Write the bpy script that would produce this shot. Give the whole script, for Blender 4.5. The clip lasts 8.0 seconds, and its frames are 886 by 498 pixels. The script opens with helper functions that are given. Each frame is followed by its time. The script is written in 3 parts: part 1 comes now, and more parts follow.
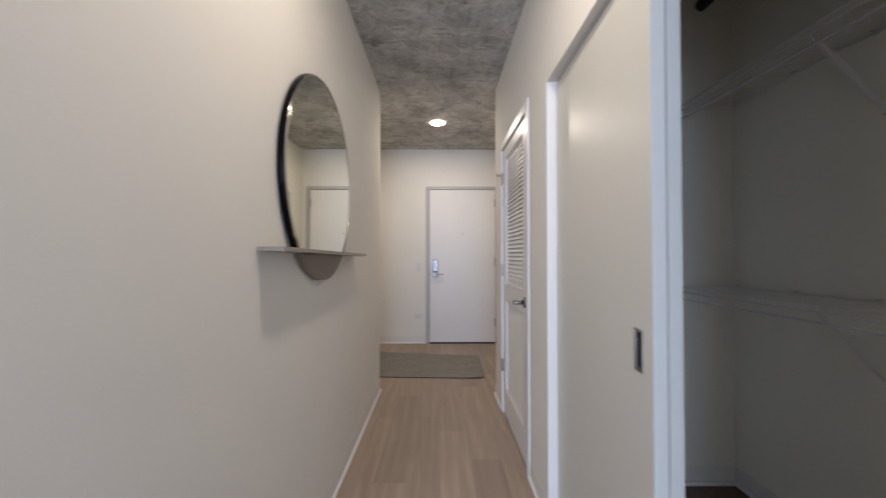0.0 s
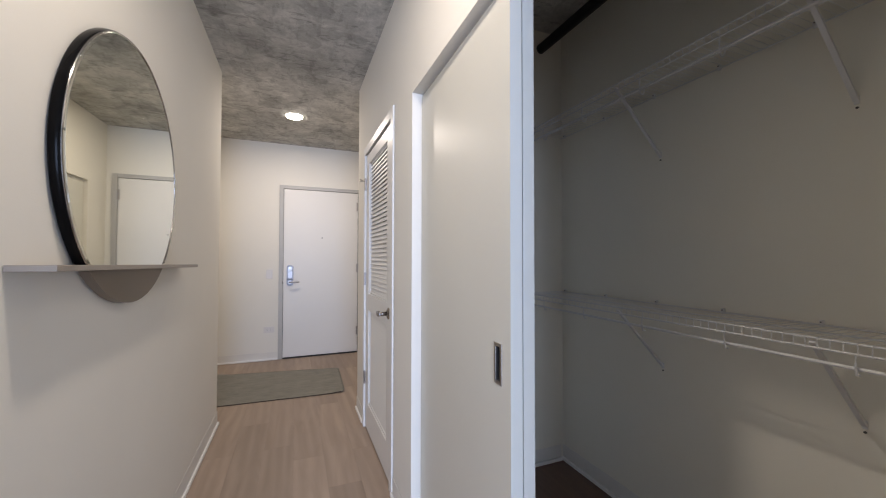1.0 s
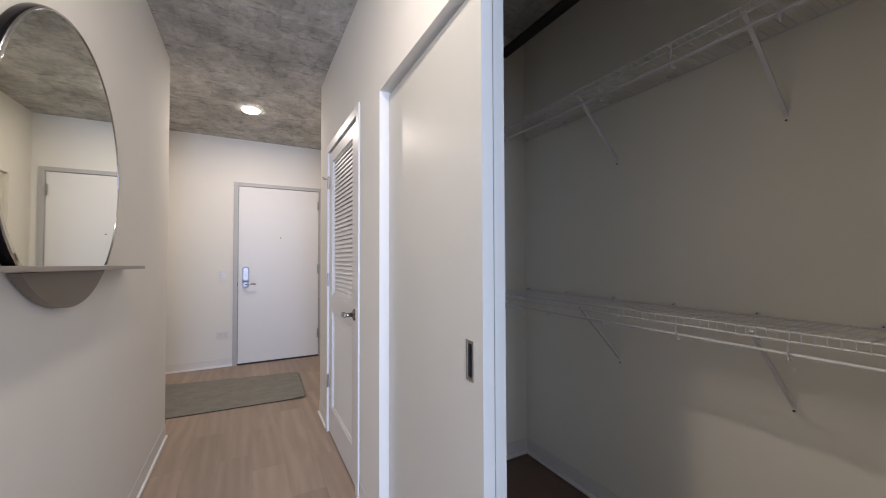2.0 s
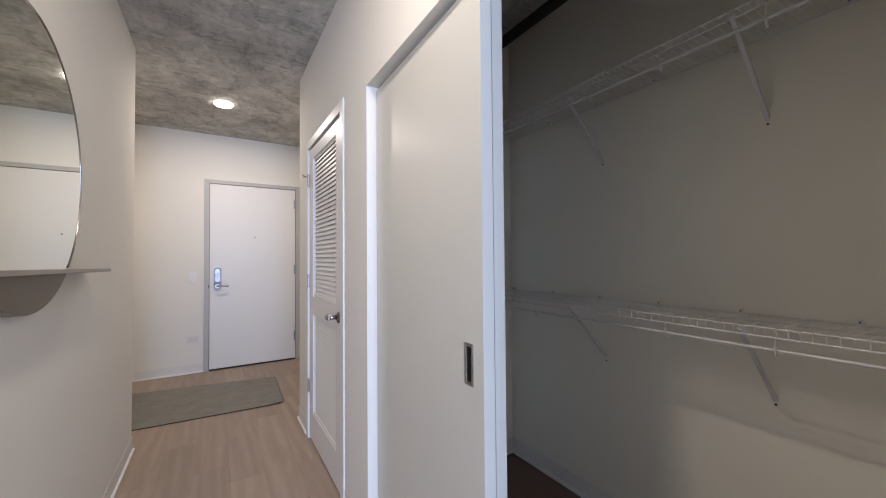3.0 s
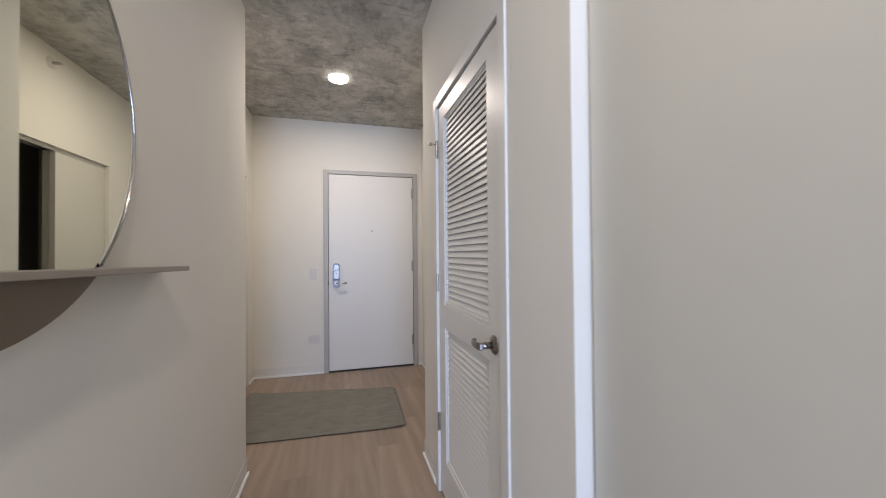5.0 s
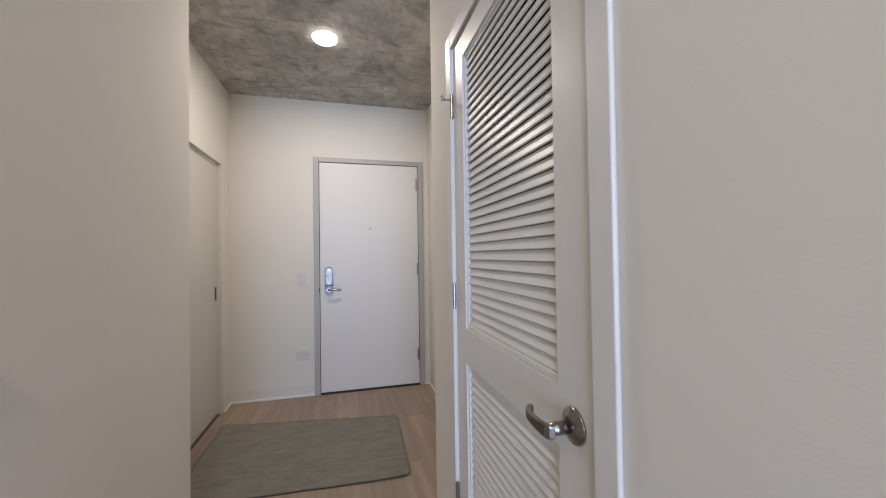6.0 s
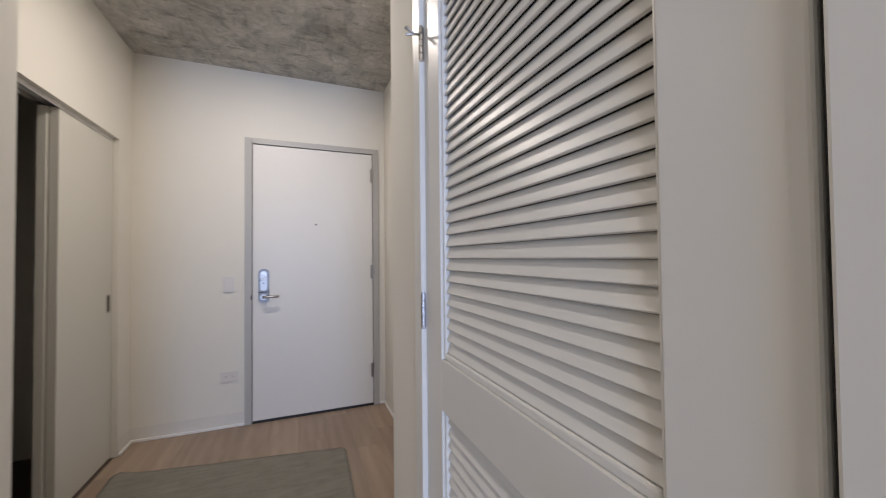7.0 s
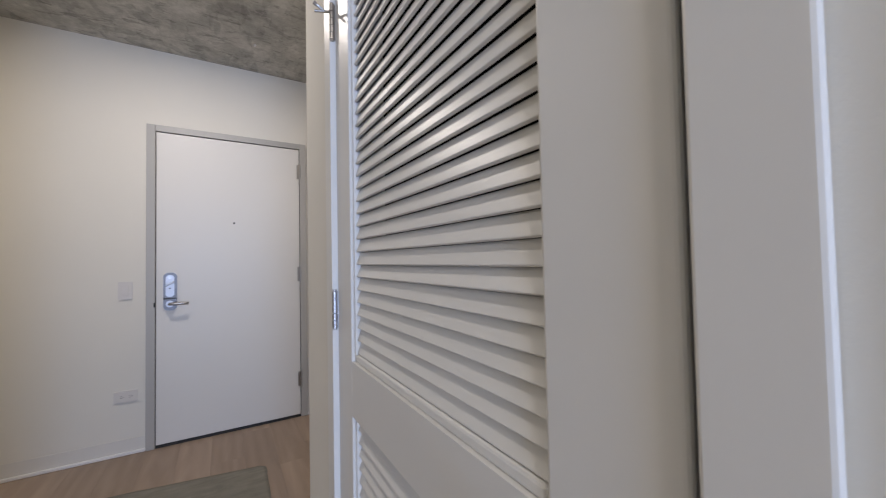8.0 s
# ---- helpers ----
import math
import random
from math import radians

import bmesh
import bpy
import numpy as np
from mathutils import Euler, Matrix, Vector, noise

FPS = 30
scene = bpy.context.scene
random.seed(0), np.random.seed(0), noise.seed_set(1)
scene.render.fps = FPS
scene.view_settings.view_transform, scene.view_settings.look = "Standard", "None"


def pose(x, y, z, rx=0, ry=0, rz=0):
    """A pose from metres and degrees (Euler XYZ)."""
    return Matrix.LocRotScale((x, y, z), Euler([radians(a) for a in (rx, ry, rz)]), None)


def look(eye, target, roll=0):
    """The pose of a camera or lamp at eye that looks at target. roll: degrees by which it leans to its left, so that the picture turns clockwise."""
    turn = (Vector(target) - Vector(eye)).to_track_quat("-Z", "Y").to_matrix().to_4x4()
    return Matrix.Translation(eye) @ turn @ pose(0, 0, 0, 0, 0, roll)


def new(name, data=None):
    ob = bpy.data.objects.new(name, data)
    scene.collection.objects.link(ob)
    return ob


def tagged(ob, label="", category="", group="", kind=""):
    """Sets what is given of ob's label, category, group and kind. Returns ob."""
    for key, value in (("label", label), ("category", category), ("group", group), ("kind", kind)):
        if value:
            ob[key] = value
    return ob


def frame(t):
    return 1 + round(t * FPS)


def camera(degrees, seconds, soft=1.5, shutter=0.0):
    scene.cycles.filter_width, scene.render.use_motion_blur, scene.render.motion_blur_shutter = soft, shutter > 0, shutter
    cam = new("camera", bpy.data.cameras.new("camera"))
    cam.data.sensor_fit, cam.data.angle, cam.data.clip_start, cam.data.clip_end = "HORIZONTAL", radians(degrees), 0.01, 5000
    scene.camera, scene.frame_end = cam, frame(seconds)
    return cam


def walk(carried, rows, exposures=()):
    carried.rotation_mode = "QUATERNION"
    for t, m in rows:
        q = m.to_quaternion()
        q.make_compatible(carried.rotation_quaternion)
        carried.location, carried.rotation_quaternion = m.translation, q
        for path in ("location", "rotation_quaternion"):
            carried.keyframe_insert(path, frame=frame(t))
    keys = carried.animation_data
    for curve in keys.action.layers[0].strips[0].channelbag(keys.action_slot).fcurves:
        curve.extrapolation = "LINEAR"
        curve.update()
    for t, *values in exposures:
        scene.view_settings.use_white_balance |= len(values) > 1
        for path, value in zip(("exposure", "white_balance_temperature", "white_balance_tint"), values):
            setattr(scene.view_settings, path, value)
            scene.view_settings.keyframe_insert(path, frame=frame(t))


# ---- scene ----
cam = camera(101.0, 8.0, soft=1.05, shutter=0.4)
PATH = [
    (0, (0.344, 0.32, 1.234), (0.363, 2.319, 1.266), 0.0),
    (0.5, (0.384, 0.36, 1.255), (0.879, 2.297, 1.29), -0.1),
    (1, (0.348, 0.397, 1.276), (1.096, 2.251, 1.323), 0.1),
    (1.5, (0.315, 0.409, 1.28), (1.163, 2.22, 1.328), 0.0),
    (2, (0.321, 0.408, 1.271), (1.258, 2.174, 1.32), -0.2),
    (2.2, (0.315, 0.42, 1.278), (1.287, 2.167, 1.323), -0.4),
    (3.3, (0.28, 0.525, 1.273), (1.336, 2.222, 1.317), -0.4),
    (3.5, (0.288, 0.595, 1.257), (1.334, 2.299, 1.295), -0.4),
    (4, (0.338, 0.798, 1.283), (1.208, 2.599, 1.303), -0.7),
    (4.5, (0.353, 0.969, 1.271), (0.996, 2.863, 1.31), -0.7),
    (5, (0.34, 1.296, 1.27), (0.875, 3.223, 1.296), -0.5),
    (5.2, (0.337, 1.416, 1.268), (0.857, 3.347, 1.291), -0.4),
    (6.3, (0.481, 2.03, 1.272), (0.99, 3.964, 1.307), -0.9),
    (6.5, (0.486, 2.122, 1.273), (1.013, 4.051, 1.311), -0.7),
    (7, (0.527, 2.275, 1.256), (1.267, 4.132, 1.299), -0.6),
    (7.5, (0.567, 2.295, 1.244), (1.477, 4.075, 1.299), -1.0),
    (8, (0.606, 2.29, 1.233), (1.633, 4.006, 1.288), -1.1),
]
walk(cam, [(t, look(eye, target, roll)) for t, eye, target, roll in PATH],
     exposures=[(0, -0.02, 6900, 12), (0.5, 0.09, 6850, 12), (1, 0.20, 6800, 12), (1.5, 0.21, 6680, 14), (3.5, 0.20, 6620, 13), (4, 0.13, 6600, 11), (4.5, 0.08, 6600, 11), (5, 0.09, 6600, 11), (6.5, 0.03, 6550, 11), (7.5, -0.01, 6500, 11), (8, -0.05, 6400, 11)])

# ---- world, daylight, lamps ----
H = 2.715            # ceiling height
world = bpy.data.worlds.new("sky")
scene.world = world
world.use_nodes = True
wt = world.node_tree
sky = wt.nodes.new("ShaderNodeTexSky")
sky.sky_type, sky.sun_disc = "NISHITA", False
sky.sun_elevation, sky.sun_rotation = radians(35), radians(200)
wt.links.new(sky.outputs["Color"], wt.nodes["Background"].inputs["Color"])
wt.nodes["Background"].inputs["Strength"].default_value = 0.10


def area_lamp(name, m, watts, colour, sx, sy, shape="RECTANGLE", spread=180):
    la = bpy.data.lights.new(name, "AREA")
    la.energy, la.color, la.shape, la.size, la.size_y, la.spread = watts, colour, shape, sx, sy, radians(spread)
    ob = new(name, la)
    ob.matrix_world = m
    return ob


WINDOW_X, WINDOW_Y, WINDOW_Z = (-1.95, 1.35), -4.6, (0.15, 2.55)
area_lamp("window_daylight", look((-0.3, WINDOW_Y + 0.16, 1.35), (-0.3, 0, 1.35)), 370, (0.465, 0.632, 1.0), 3.1, 2.3)
LAMP_AT = [(0.322, 4.375), (0.300, 1.190)]
for (lx, ly), watts, spread in zip(LAMP_AT, (14.4, 10.5), (180, 180)):
    area_lamp("downlight_beam", pose(lx, ly, H - 0.0275), watts, (1.0, 0.909, 0.832), 0.11, 0.11, "DISK", spread)


# ---- materials ----
def material(name, colour, rough=0.5, metal=0.0, var=0.0, var_scale=6.0, bump=0.0, bump_scale=300.0, spec=0.5, coat=0.0, stretch=(1, 1, 1), rand=0.0):
    """A principled material with large soft stains, fine grain and relief."""
    m = bpy.data.materials.new(name)
    m.use_nodes = True
    nt = m.node_tree
    b = nt.nodes["Principled BSDF"]
    b.inputs["Roughness"].default_value, b.inputs["Metallic"].default_value = rough, metal
    b.inputs["Specular IOR Level"].default_value, b.inputs["Coat Weight"].default_value = spec, coat
    tc = nt.nodes.new("ShaderNodeTexCoord")
    mp = nt.nodes.new("ShaderNodeMapping")
    mp.inputs["Scale"].default_value = stretch
    nt.links.new(tc.outputs["Object"], mp.inputs["Vector"])
    n1 = nt.nodes.new("ShaderNodeTexNoise")
    n1.inputs["Scale"].default_value, n1.inputs["Detail"].default_value = var_scale, 5
    n2 = nt.nodes.new("ShaderNodeTexNoise")
    n2.inputs["Scale"].default_value, n2.inputs["Detail"].default_value = bump_scale, 2
    for n in (n1, n2):
        nt.links.new(mp.outputs["Vector"], n.inputs["Vector"])
    ramp = nt.nodes.new("ShaderNodeMapRange")
    ramp.inputs["To Min"].default_value, ramp.inputs["To Max"].default_value = 1 - var, 1 + var
    ramp.inputs["From Min"].default_value, ramp.inputs["From Max"].default_value = 0.25, 0.75
    nt.links.new(n1.outputs["Fac"], ramp.inputs["Value"])
    mul = nt.nodes.new("ShaderNodeVectorMath")
    mul.operation = "SCALE"
    mul.inputs[0].default_value = colour
    nt.links.new(ramp.outputs["Result"], mul.inputs["Scale"])
    nt.links.new(mul.outputs["Vector"], b.inputs["Base Color"])
    rr = nt.nodes.new("ShaderNodeMapRange")
    rr.inputs["To Min"].default_value, rr.inputs["To Max"].default_value = max(0.02, rough * 0.88), min(1, rough * 1.12)
    nt.links.new(n1.outputs["Fac"], rr.inputs["Value"])
    nt.links.new(rr.outputs["Result"], b.inputs["Roughness"])
    if bump:
        bp = nt.nodes.new("ShaderNodeBump")
        bp.inputs["Strength"].default_value, bp.inputs["Distance"].default_value = bump, 0.002
        nt.links.new(n2.outputs["Fac"], bp.inputs["Height"])
        nt.links.new(bp.outputs["Normal"], b.inputs["Normal"])
    return m


def concrete_material():
    """Raw formed concrete: broad tone, patches drawn out across the hall, dark smears, pits and form seams."""
    m = bpy.data.materials.new("raw_concrete")
    m.use_nodes = True
    nt = m.node_tree
    b = nt.nodes["Principled BSDF"]
    b.inputs["Roughness"].default_value, b.inputs["Specular IOR Level"].default_value = 0.75, 0.3
    tc = nt.nodes.new("ShaderNodeTexCoord")

    def noise_of(scale, stretch, detail=6, rough=0.6, dist=0.0):
        mp = nt.nodes.new("ShaderNodeMapping")
        mp.inputs["Scale"].default_value = stretch
        n = nt.nodes.new("ShaderNodeTexNoise")
        n.inputs["Scale"].default_value, n.inputs["Detail"].default_value = scale, detail
        n.inputs["Roughness"].default_value, n.inputs["Distortion"].default_value = rough, dist
        nt.links.new(tc.outputs["Object"], mp.inputs["Vector"])
        nt.links.new(mp.outputs["Vector"], n.inputs["Vector"])
        return n.outputs["Fac"]

    def ramp(fac, lo, hi, a, z):
        r = nt.nodes.new("ShaderNodeMapRange")
        r.interpolation_type = "SMOOTHSTEP"
        for key, v in (("From Min", lo), ("From Max", hi), ("To Min", a), ("To Max", z)):
            r.inputs[key].default_value = v
        nt.links.new(fac, r.inputs["Value"])
        return r.outputs["Result"]

    def times(a, c):
        n = nt.nodes.new("ShaderNodeMath")
        n.operation = "MULTIPLY"
        nt.links.new(a, n.inputs[0])
        nt.links.new(c, n.inputs[1])
        return n.outputs["Value"]

    broad = ramp(noise_of(1.2, (1, 1, 1), 3), 0.3, 0.7, 0.86, 1.12)
    cloud = ramp(noise_of(3.4, (1.0, 1.05, 1), 7, 0.66, 0.2), 0.36, 0.66, 0.78, 1.15)
    trowel = ramp(noise_of(5.0, (1.0, 1.3, 1), 3, 0.55, 0.8), 0.53, 0.60, 1.0, 0.80)
    drag = ramp(noise_of(5.5, (3.0, 0.8, 1), 3, 0.60, 0.3), 0.56, 0.62, 1.0, 0.85)
    pale = ramp(noise_of(5.4, (1.0, 1.2, 1), 6, 0.70, 0.2), 0.54, 0.68, 1.0, 1.17)
    grain = ramp(noise_of(30.0, (1, 1, 1), 6, 0.75), 0.30, 0.70, 0.88, 1.12)
    smear = ramp(noise_of(9.0, (0.8, 2.4, 1), 4, 0.60, 0.3), 0.585, 0.645, 1.0, 0.72)
    tone = times(smear, times(times(times(broad, cloud), times(trowel, pale)), times(drag, grain)))
    sc = nt.nodes.new("ShaderNodeVectorMath")
    sc.operation = "SCALE"
    sc.inputs[0].default_value = (0.490, 0.476, 0.440)
    nt.links.new(tone, sc.inputs["Scale"])
    nt.links.new(sc.outputs["Vector"], b.inputs["Base Color"])
    bp = nt.nodes.new("ShaderNodeBump")
    bp.inputs["Strength"].default_value, bp.inputs["Distance"].default_value = 0.35, 0.004
    nt.links.new(tone, bp.inputs["Height"])
    nt.links.new(bp.outputs["Normal"], b.inputs["Normal"])
    return m


def plank_material():
    """Pale taupe oak planks: grain along y, each plank with a tone of its own."""
    m = bpy.data.materials.new("oak_plank")
    m.use_nodes = True
    nt = m.node_tree
    b = nt.nodes["Principled BSDF"]
    b.inputs["Specular IOR Level"].default_value = 0.42
    tc, oi = nt.nodes.new("ShaderNodeTexCoord"), nt.nodes.new("ShaderNodeObjectInfo")
    off = nt.nodes.new("ShaderNodeVectorMath")
    off.operation = "MULTIPLY_ADD"
    sx = nt.nodes.new("ShaderNodeCombineXYZ")
    for k in ("X", "Y", "Z"):
        nt.links.new(oi.outputs["Random"], sx.inputs[k])
    nt.links.new(sx.outputs["Vector"], off.inputs[0])
    off.inputs[1].default_value = (17, 31, 11)
    nt.links.new(tc.outputs["Object"], off.inputs[2])

    def noise_of(scale, stretch, detail=5, dist=0.0):
        mp = nt.nodes.new("ShaderNodeMapping")
        mp.inputs["Scale"].default_value = stretch
        n = nt.nodes.new("ShaderNodeTexNoise")
        n.inputs["Scale"].default_value, n.inputs["Detail"].default_value, n.inputs["Distortion"].default_value = scale, detail, dist
        nt.links.new(off.outputs["Vector"], mp.inputs["Vector"])
        nt.links.new(mp.outputs["Vector"], n.inputs["Vector"])
        return n.outputs["Fac"]
    grain, fine = noise_of(2.6, (4.6, 0.55, 1), 4, 1.2), noise_of(45, (3, 0.16, 1), 3)
    cr = nt.nodes.new("ShaderNodeValToRGB")
    e = cr.color_ramp.elements
    e[0].position, e[0].color = 0.22, (0.292, 0.214, 0.158, 1)
    e[1].position, e[1].color = 0.75, (0.380, 0.286, 0.217, 1)
    nt.links.new(grain, cr.inputs["Fac"])
    tone = nt.nodes.new("ShaderNodeMapRange")
    tone.inputs["To Min"].default_value, tone.inputs["To Max"].default_value = 0.88, 1.11
    nt.links.new(oi.outputs["Random"], tone.inputs["Value"])
    f2 = nt.nodes.new("ShaderNodeMapRange")
    f2.inputs["To Min"].default_value, f2.inputs["To Max"].default_value = 0.965, 1.035
    nt.links.new(fine, f2.inputs["Value"])
    mp = nt.nodes.new("ShaderNodeMapping")
    mp.inputs["Scale"].default_value = (1.0, 0.10, 1.0)
    nt.links.new(off.outputs["Vector"], mp.inputs["Vector"])
    wave = nt.nodes.new("ShaderNodeTexWave")
    wave.bands_direction = "X"
    for key, v in (("Scale", 4.5), ("Distortion", 13.0), ("Detail", 3.0), ("Detail Scale", 0.55)):
        wave.inputs[key].default_value = v
    nt.links.new(mp.outputs["Vector"], wave.inputs["Vector"])
    f3 = nt.nodes.new("ShaderNodeMapRange")
    f3.inputs["To Min"].default_value, f3.inputs["To Max"].default_value = 0.96, 1.055
    nt.links.new(wave.outputs["Fac"], f3.inputs["Value"])
    m0 = nt.nodes.new("ShaderNodeMath")
    m0.operation = "MULTIPLY"
    nt.links.new(f3.outputs["Result"], m0.inputs[0])
    nt.links.new(f2.outputs["Result"], m0.inputs[1])
    mm = nt.nodes.new("ShaderNodeMath")
    mm.operation = "MULTIPLY"
    nt.links.new(tone.outputs["Result"], mm.inputs[0])
    nt.links.new(m0.outputs["Value"], mm.inputs[1])
    sc = nt.nodes.new("ShaderNodeVectorMath")
    sc.operation = "SCALE"
    nt.links.new(cr.outputs["Color"], sc.inputs[0])
    nt.links.new(mm.outputs["Value"], sc.inputs["Scale"])
    nt.links.new(sc.outputs["Vector"], b.inputs["Base Color"])
    rr = nt.nodes.new("ShaderNodeMapRange")
    rr.inputs["To Min"].default_value, rr.inputs["To Max"].default_value = 0.36, 0.52
    nt.links.new(fine, rr.inputs["Value"])
    nt.links.new(rr.outputs["Result"], b.inputs["Roughness"])
    bp = nt.nodes.new("ShaderNodeBump")
    bp.inputs["Strength"].default_value, bp.inputs["Distance"].default_value = 0.15, 0.001
    nt.links.new(fine, bp.inputs["Height"])
    nt.links.new(bp.outputs["Normal"], b.inputs["Normal"])
    return m


def rug_material():
    """Flat grey weave: short streaks across the hall, worn patches, fine threads."""
    m = material("grey_woven_rug", (0.232, 0.216, 0.180), 0.95, 0, 0.15, 5.0, 0.5, 420.0, 0.1, 0, (1.0, 6.5, 1))
    nt = m.node_tree
    b = nt.nodes["Principled BSDF"]
    b.inputs["Sheen Weight"].default_value = 0.1
    tc, n = nt.nodes.new("ShaderNodeTexCoord"), nt.nodes.new("ShaderNodeTexNoise")
    n.inputs["Scale"].default_value, n.inputs["Detail"].default_value, n.inputs["Roughness"].default_value = 7.0, 6, 0.7
    nt.links.new(tc.outputs["Object"], n.inputs["Vector"])
    patch = nt.nodes.new("ShaderNodeMapRange")
    for key, v in (("From Min", 0.3), ("From Max", 0.7), ("To Min", 0.86), ("To Max", 1.14)):
        patch.inputs[key].default_value = v
    nt.links.new(n.outputs["Fac"], patch.inputs["Value"])
    old = b.inputs["Base Color"].links[0].from_socket
    sc = nt.nodes.new("ShaderNodeVectorMath")
    sc.operation = "SCALE"
    nt.links.new(old, sc.inputs[0])
    nt.links.new(patch.outputs["Result"], sc.inputs["Scale"])
    nt.links.new(sc.outputs["Vector"], b.inputs["Base Color"])
    return m


def glow_material(name, colour, strength):
    m = bpy.data.materials.new(name)
    m.use_nodes = True
    b = m.node_tree.nodes["Principled BSDF"]
    b.inputs["Base Color"].default_value = (0.9, 0.9, 0.9, 1)
    b.inputs["Emission Color"].default_value, b.inputs["Emission Strength"].default_value = (*colour, 1), strength
    return m


def glass_material():
    m = bpy.data.materials.new("clear_glass")
    m.use_nodes = True
    b = m.node_tree.nodes["Principled BSDF"]
    b.inputs["Transmission Weight"].default_value, b.inputs["Roughness"].default_value, b.inputs["IOR"].default_value = 1.0, 0.0, 1.45
    return m


# Near-black stands for the unlit dark seen between the louvres, not for a paint.
UTILITY_SHADE = material("utility_inside_shade", (0.030, 0.028, 0.026), 0.9, 0, 0.1, 2, 0.1, 200, 0.1)
WALL = material("wall_paint", (0.778, 0.745, 0.672), 0.85, 0, 0.022, 1.7, 0.14, 260, 0.18)
# Tone of the unseen room's walls, chosen for the light they bounce into the hall.
ROOM_BOUNCE = material("room_bounce_tone", (0.560, 0.535, 0.495), 0.8, 0, 0.03, 1.5, 0.1, 240, 0.2)
# Dark grey carries the shade inside the half-open entry cupboards.
INNER_SHADE = material("cupboard_inside_shade", (0.200, 0.190, 0.176), 0.85, 0, 0.05, 2, 0.1, 200, 0.1)
# Hall wall paint, lightened and yellowed to make up for dim bluish light inside.
CLOSET_WALL_LIFTED = material("closet_wall_paint_lifted", (0.830, 0.790, 0.680), 0.75, 0, 0.03, 1.4, 0.16, 240, 0.25)
TRIM = material("trim_paint", (0.765, 0.746, 0.705), 0.40, 0, 0.015, 3, 0.04, 160, 0.40)
DOOR = material("door_paint", (0.640, 0.620, 0.550), 0.38, 0, 0.015, 2.2, 0.05, 120, 0.45)
ENTRY = material("entry_door_paint", (0.755, 0.730, 0.686), 0.38, 0, 0.012, 2.0, 0.05, 140, 0.4)
FRAME = material("grey_steel_frame_paint", (0.440, 0.425, 0.400), 0.42, 0, 0.02, 4, 0.05, 200)
BASE = material("baseboard_paint", (0.728, 0.698, 0.642), 0.70, 0, 0.03, 5, 0.05, 200)
SHOE = material("white_shoe_paint", (0.850, 0.830, 0.795), 0.40, 0, 0.03, 5, 0.04, 200)
CONCRETE = concrete_material()
PLANK = plank_material()
SUBFLOOR = material("floor_joint", (0.130, 0.100, 0.078), 0.8, 0, 0.1, 8)
# Dark brown with the wardrobe's shade put into the wood colour.
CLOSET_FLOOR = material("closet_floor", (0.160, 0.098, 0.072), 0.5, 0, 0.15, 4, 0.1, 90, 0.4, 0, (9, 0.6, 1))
RUG = rug_material()
RUG_EDGE = material("rug_binding", (0.075, 0.062, 0.055), 0.9, 0, 0.1, 40, 0.5, 500, 0.1)
NICKEL = material("satin_nickel", (0.40, 0.378, 0.355), 0.30, 1.0, 0.06, 20, 0.05, 400, 0.5, 0, (1, 1, 6))
DARK_NICKEL = material("lever_nickel", (0.30, 0.275, 0.258), 0.24, 1.0, 0.06, 20, 0.04, 400, 0.5, 0, (1, 1, 6))
LOCK_BODY = material("brushed_lock_body", (0.165, 0.156, 0.158), 0.40, 1.0, 0.05, 25, 0.03, 400)
CUP = material("dark_nickel_cup", (0.150, 0.140, 0.130), 0.40, 1.0, 0.1, 30)
CHROME = material("satin_chrome", (0.44, 0.425, 0.432), 0.42, 1.0, 0.05, 25, 0.03, 400)
DARK = material("dark_recess", (0.018, 0.017, 0.016), 0.6, 0, 0.1, 10)
BLACK = material("black_pipe_paint", (0.014, 0.013, 0.013), 0.5, 0, 0.2, 12, 0.2, 120)
RIM = material("black_lacquer_rim", (0.005, 0.0047, 0.0046), 0.16, 0.0, 0.1, 10, 0.0, 100, 0.06)
POLISHED = material("polished_metal_lip", (0.42, 0.40, 0.38), 0.16, 1.0, 0.03, 10)
TAUPE = material("taupe_metal", (0.190, 0.148, 0.108), 0.42, 0.35, 0.05, 6, 0.06, 350, 0.4)
SHELF = material("taupe_shelf", (0.315, 0.272, 0.228), 0.42, 0.25, 0.05, 6, 0.06, 350, 0.4)
MIRROR = material("silvered_glass", (0.83, 0.845, 0.765), 0.02, 1.0, 0.0, 3)
WIRE = material("white_vinyl_wire", (0.70, 0.69, 0.67), 0.35, 0, 0.02, 30)
PLASTIC = material("white_plastic", (0.690, 0.652, 0.612), 0.30, 0, 0.01, 20)
STEEL = material("track_metal", (0.50, 0.49, 0.47), 0.38, 0.8, 0.05, 10)
SCREW = material("screw_head", (0.10, 0.09, 0.08), 0.5, 0.6, 0.1, 50)
GLOW = glow_material("led_disc", (1.0, 0.93, 0.84), 14.0)
GLASS = glass_material()


# ---- mesh helpers ----
def link(name, bm, mat, parent=None, label="", smooth=False):
    me = bpy.data.meshes.new(name)
    bmesh.ops.recalc_face_normals(bm, faces=bm.faces[:])
    bm.to_mesh(me)
    bm.free()
    me.materials.append(mat)
    if smooth:
        for p in me.polygons:
            p.use_smooth = True
    ob = new(name, me)
    if parent:
        ob.parent = parent
    if label:
        ob["label"] = label
    return ob


def part(name, bm, mat, parent, label="", smooth=False):
    return link(name, bm, mat, parent, label, smooth)


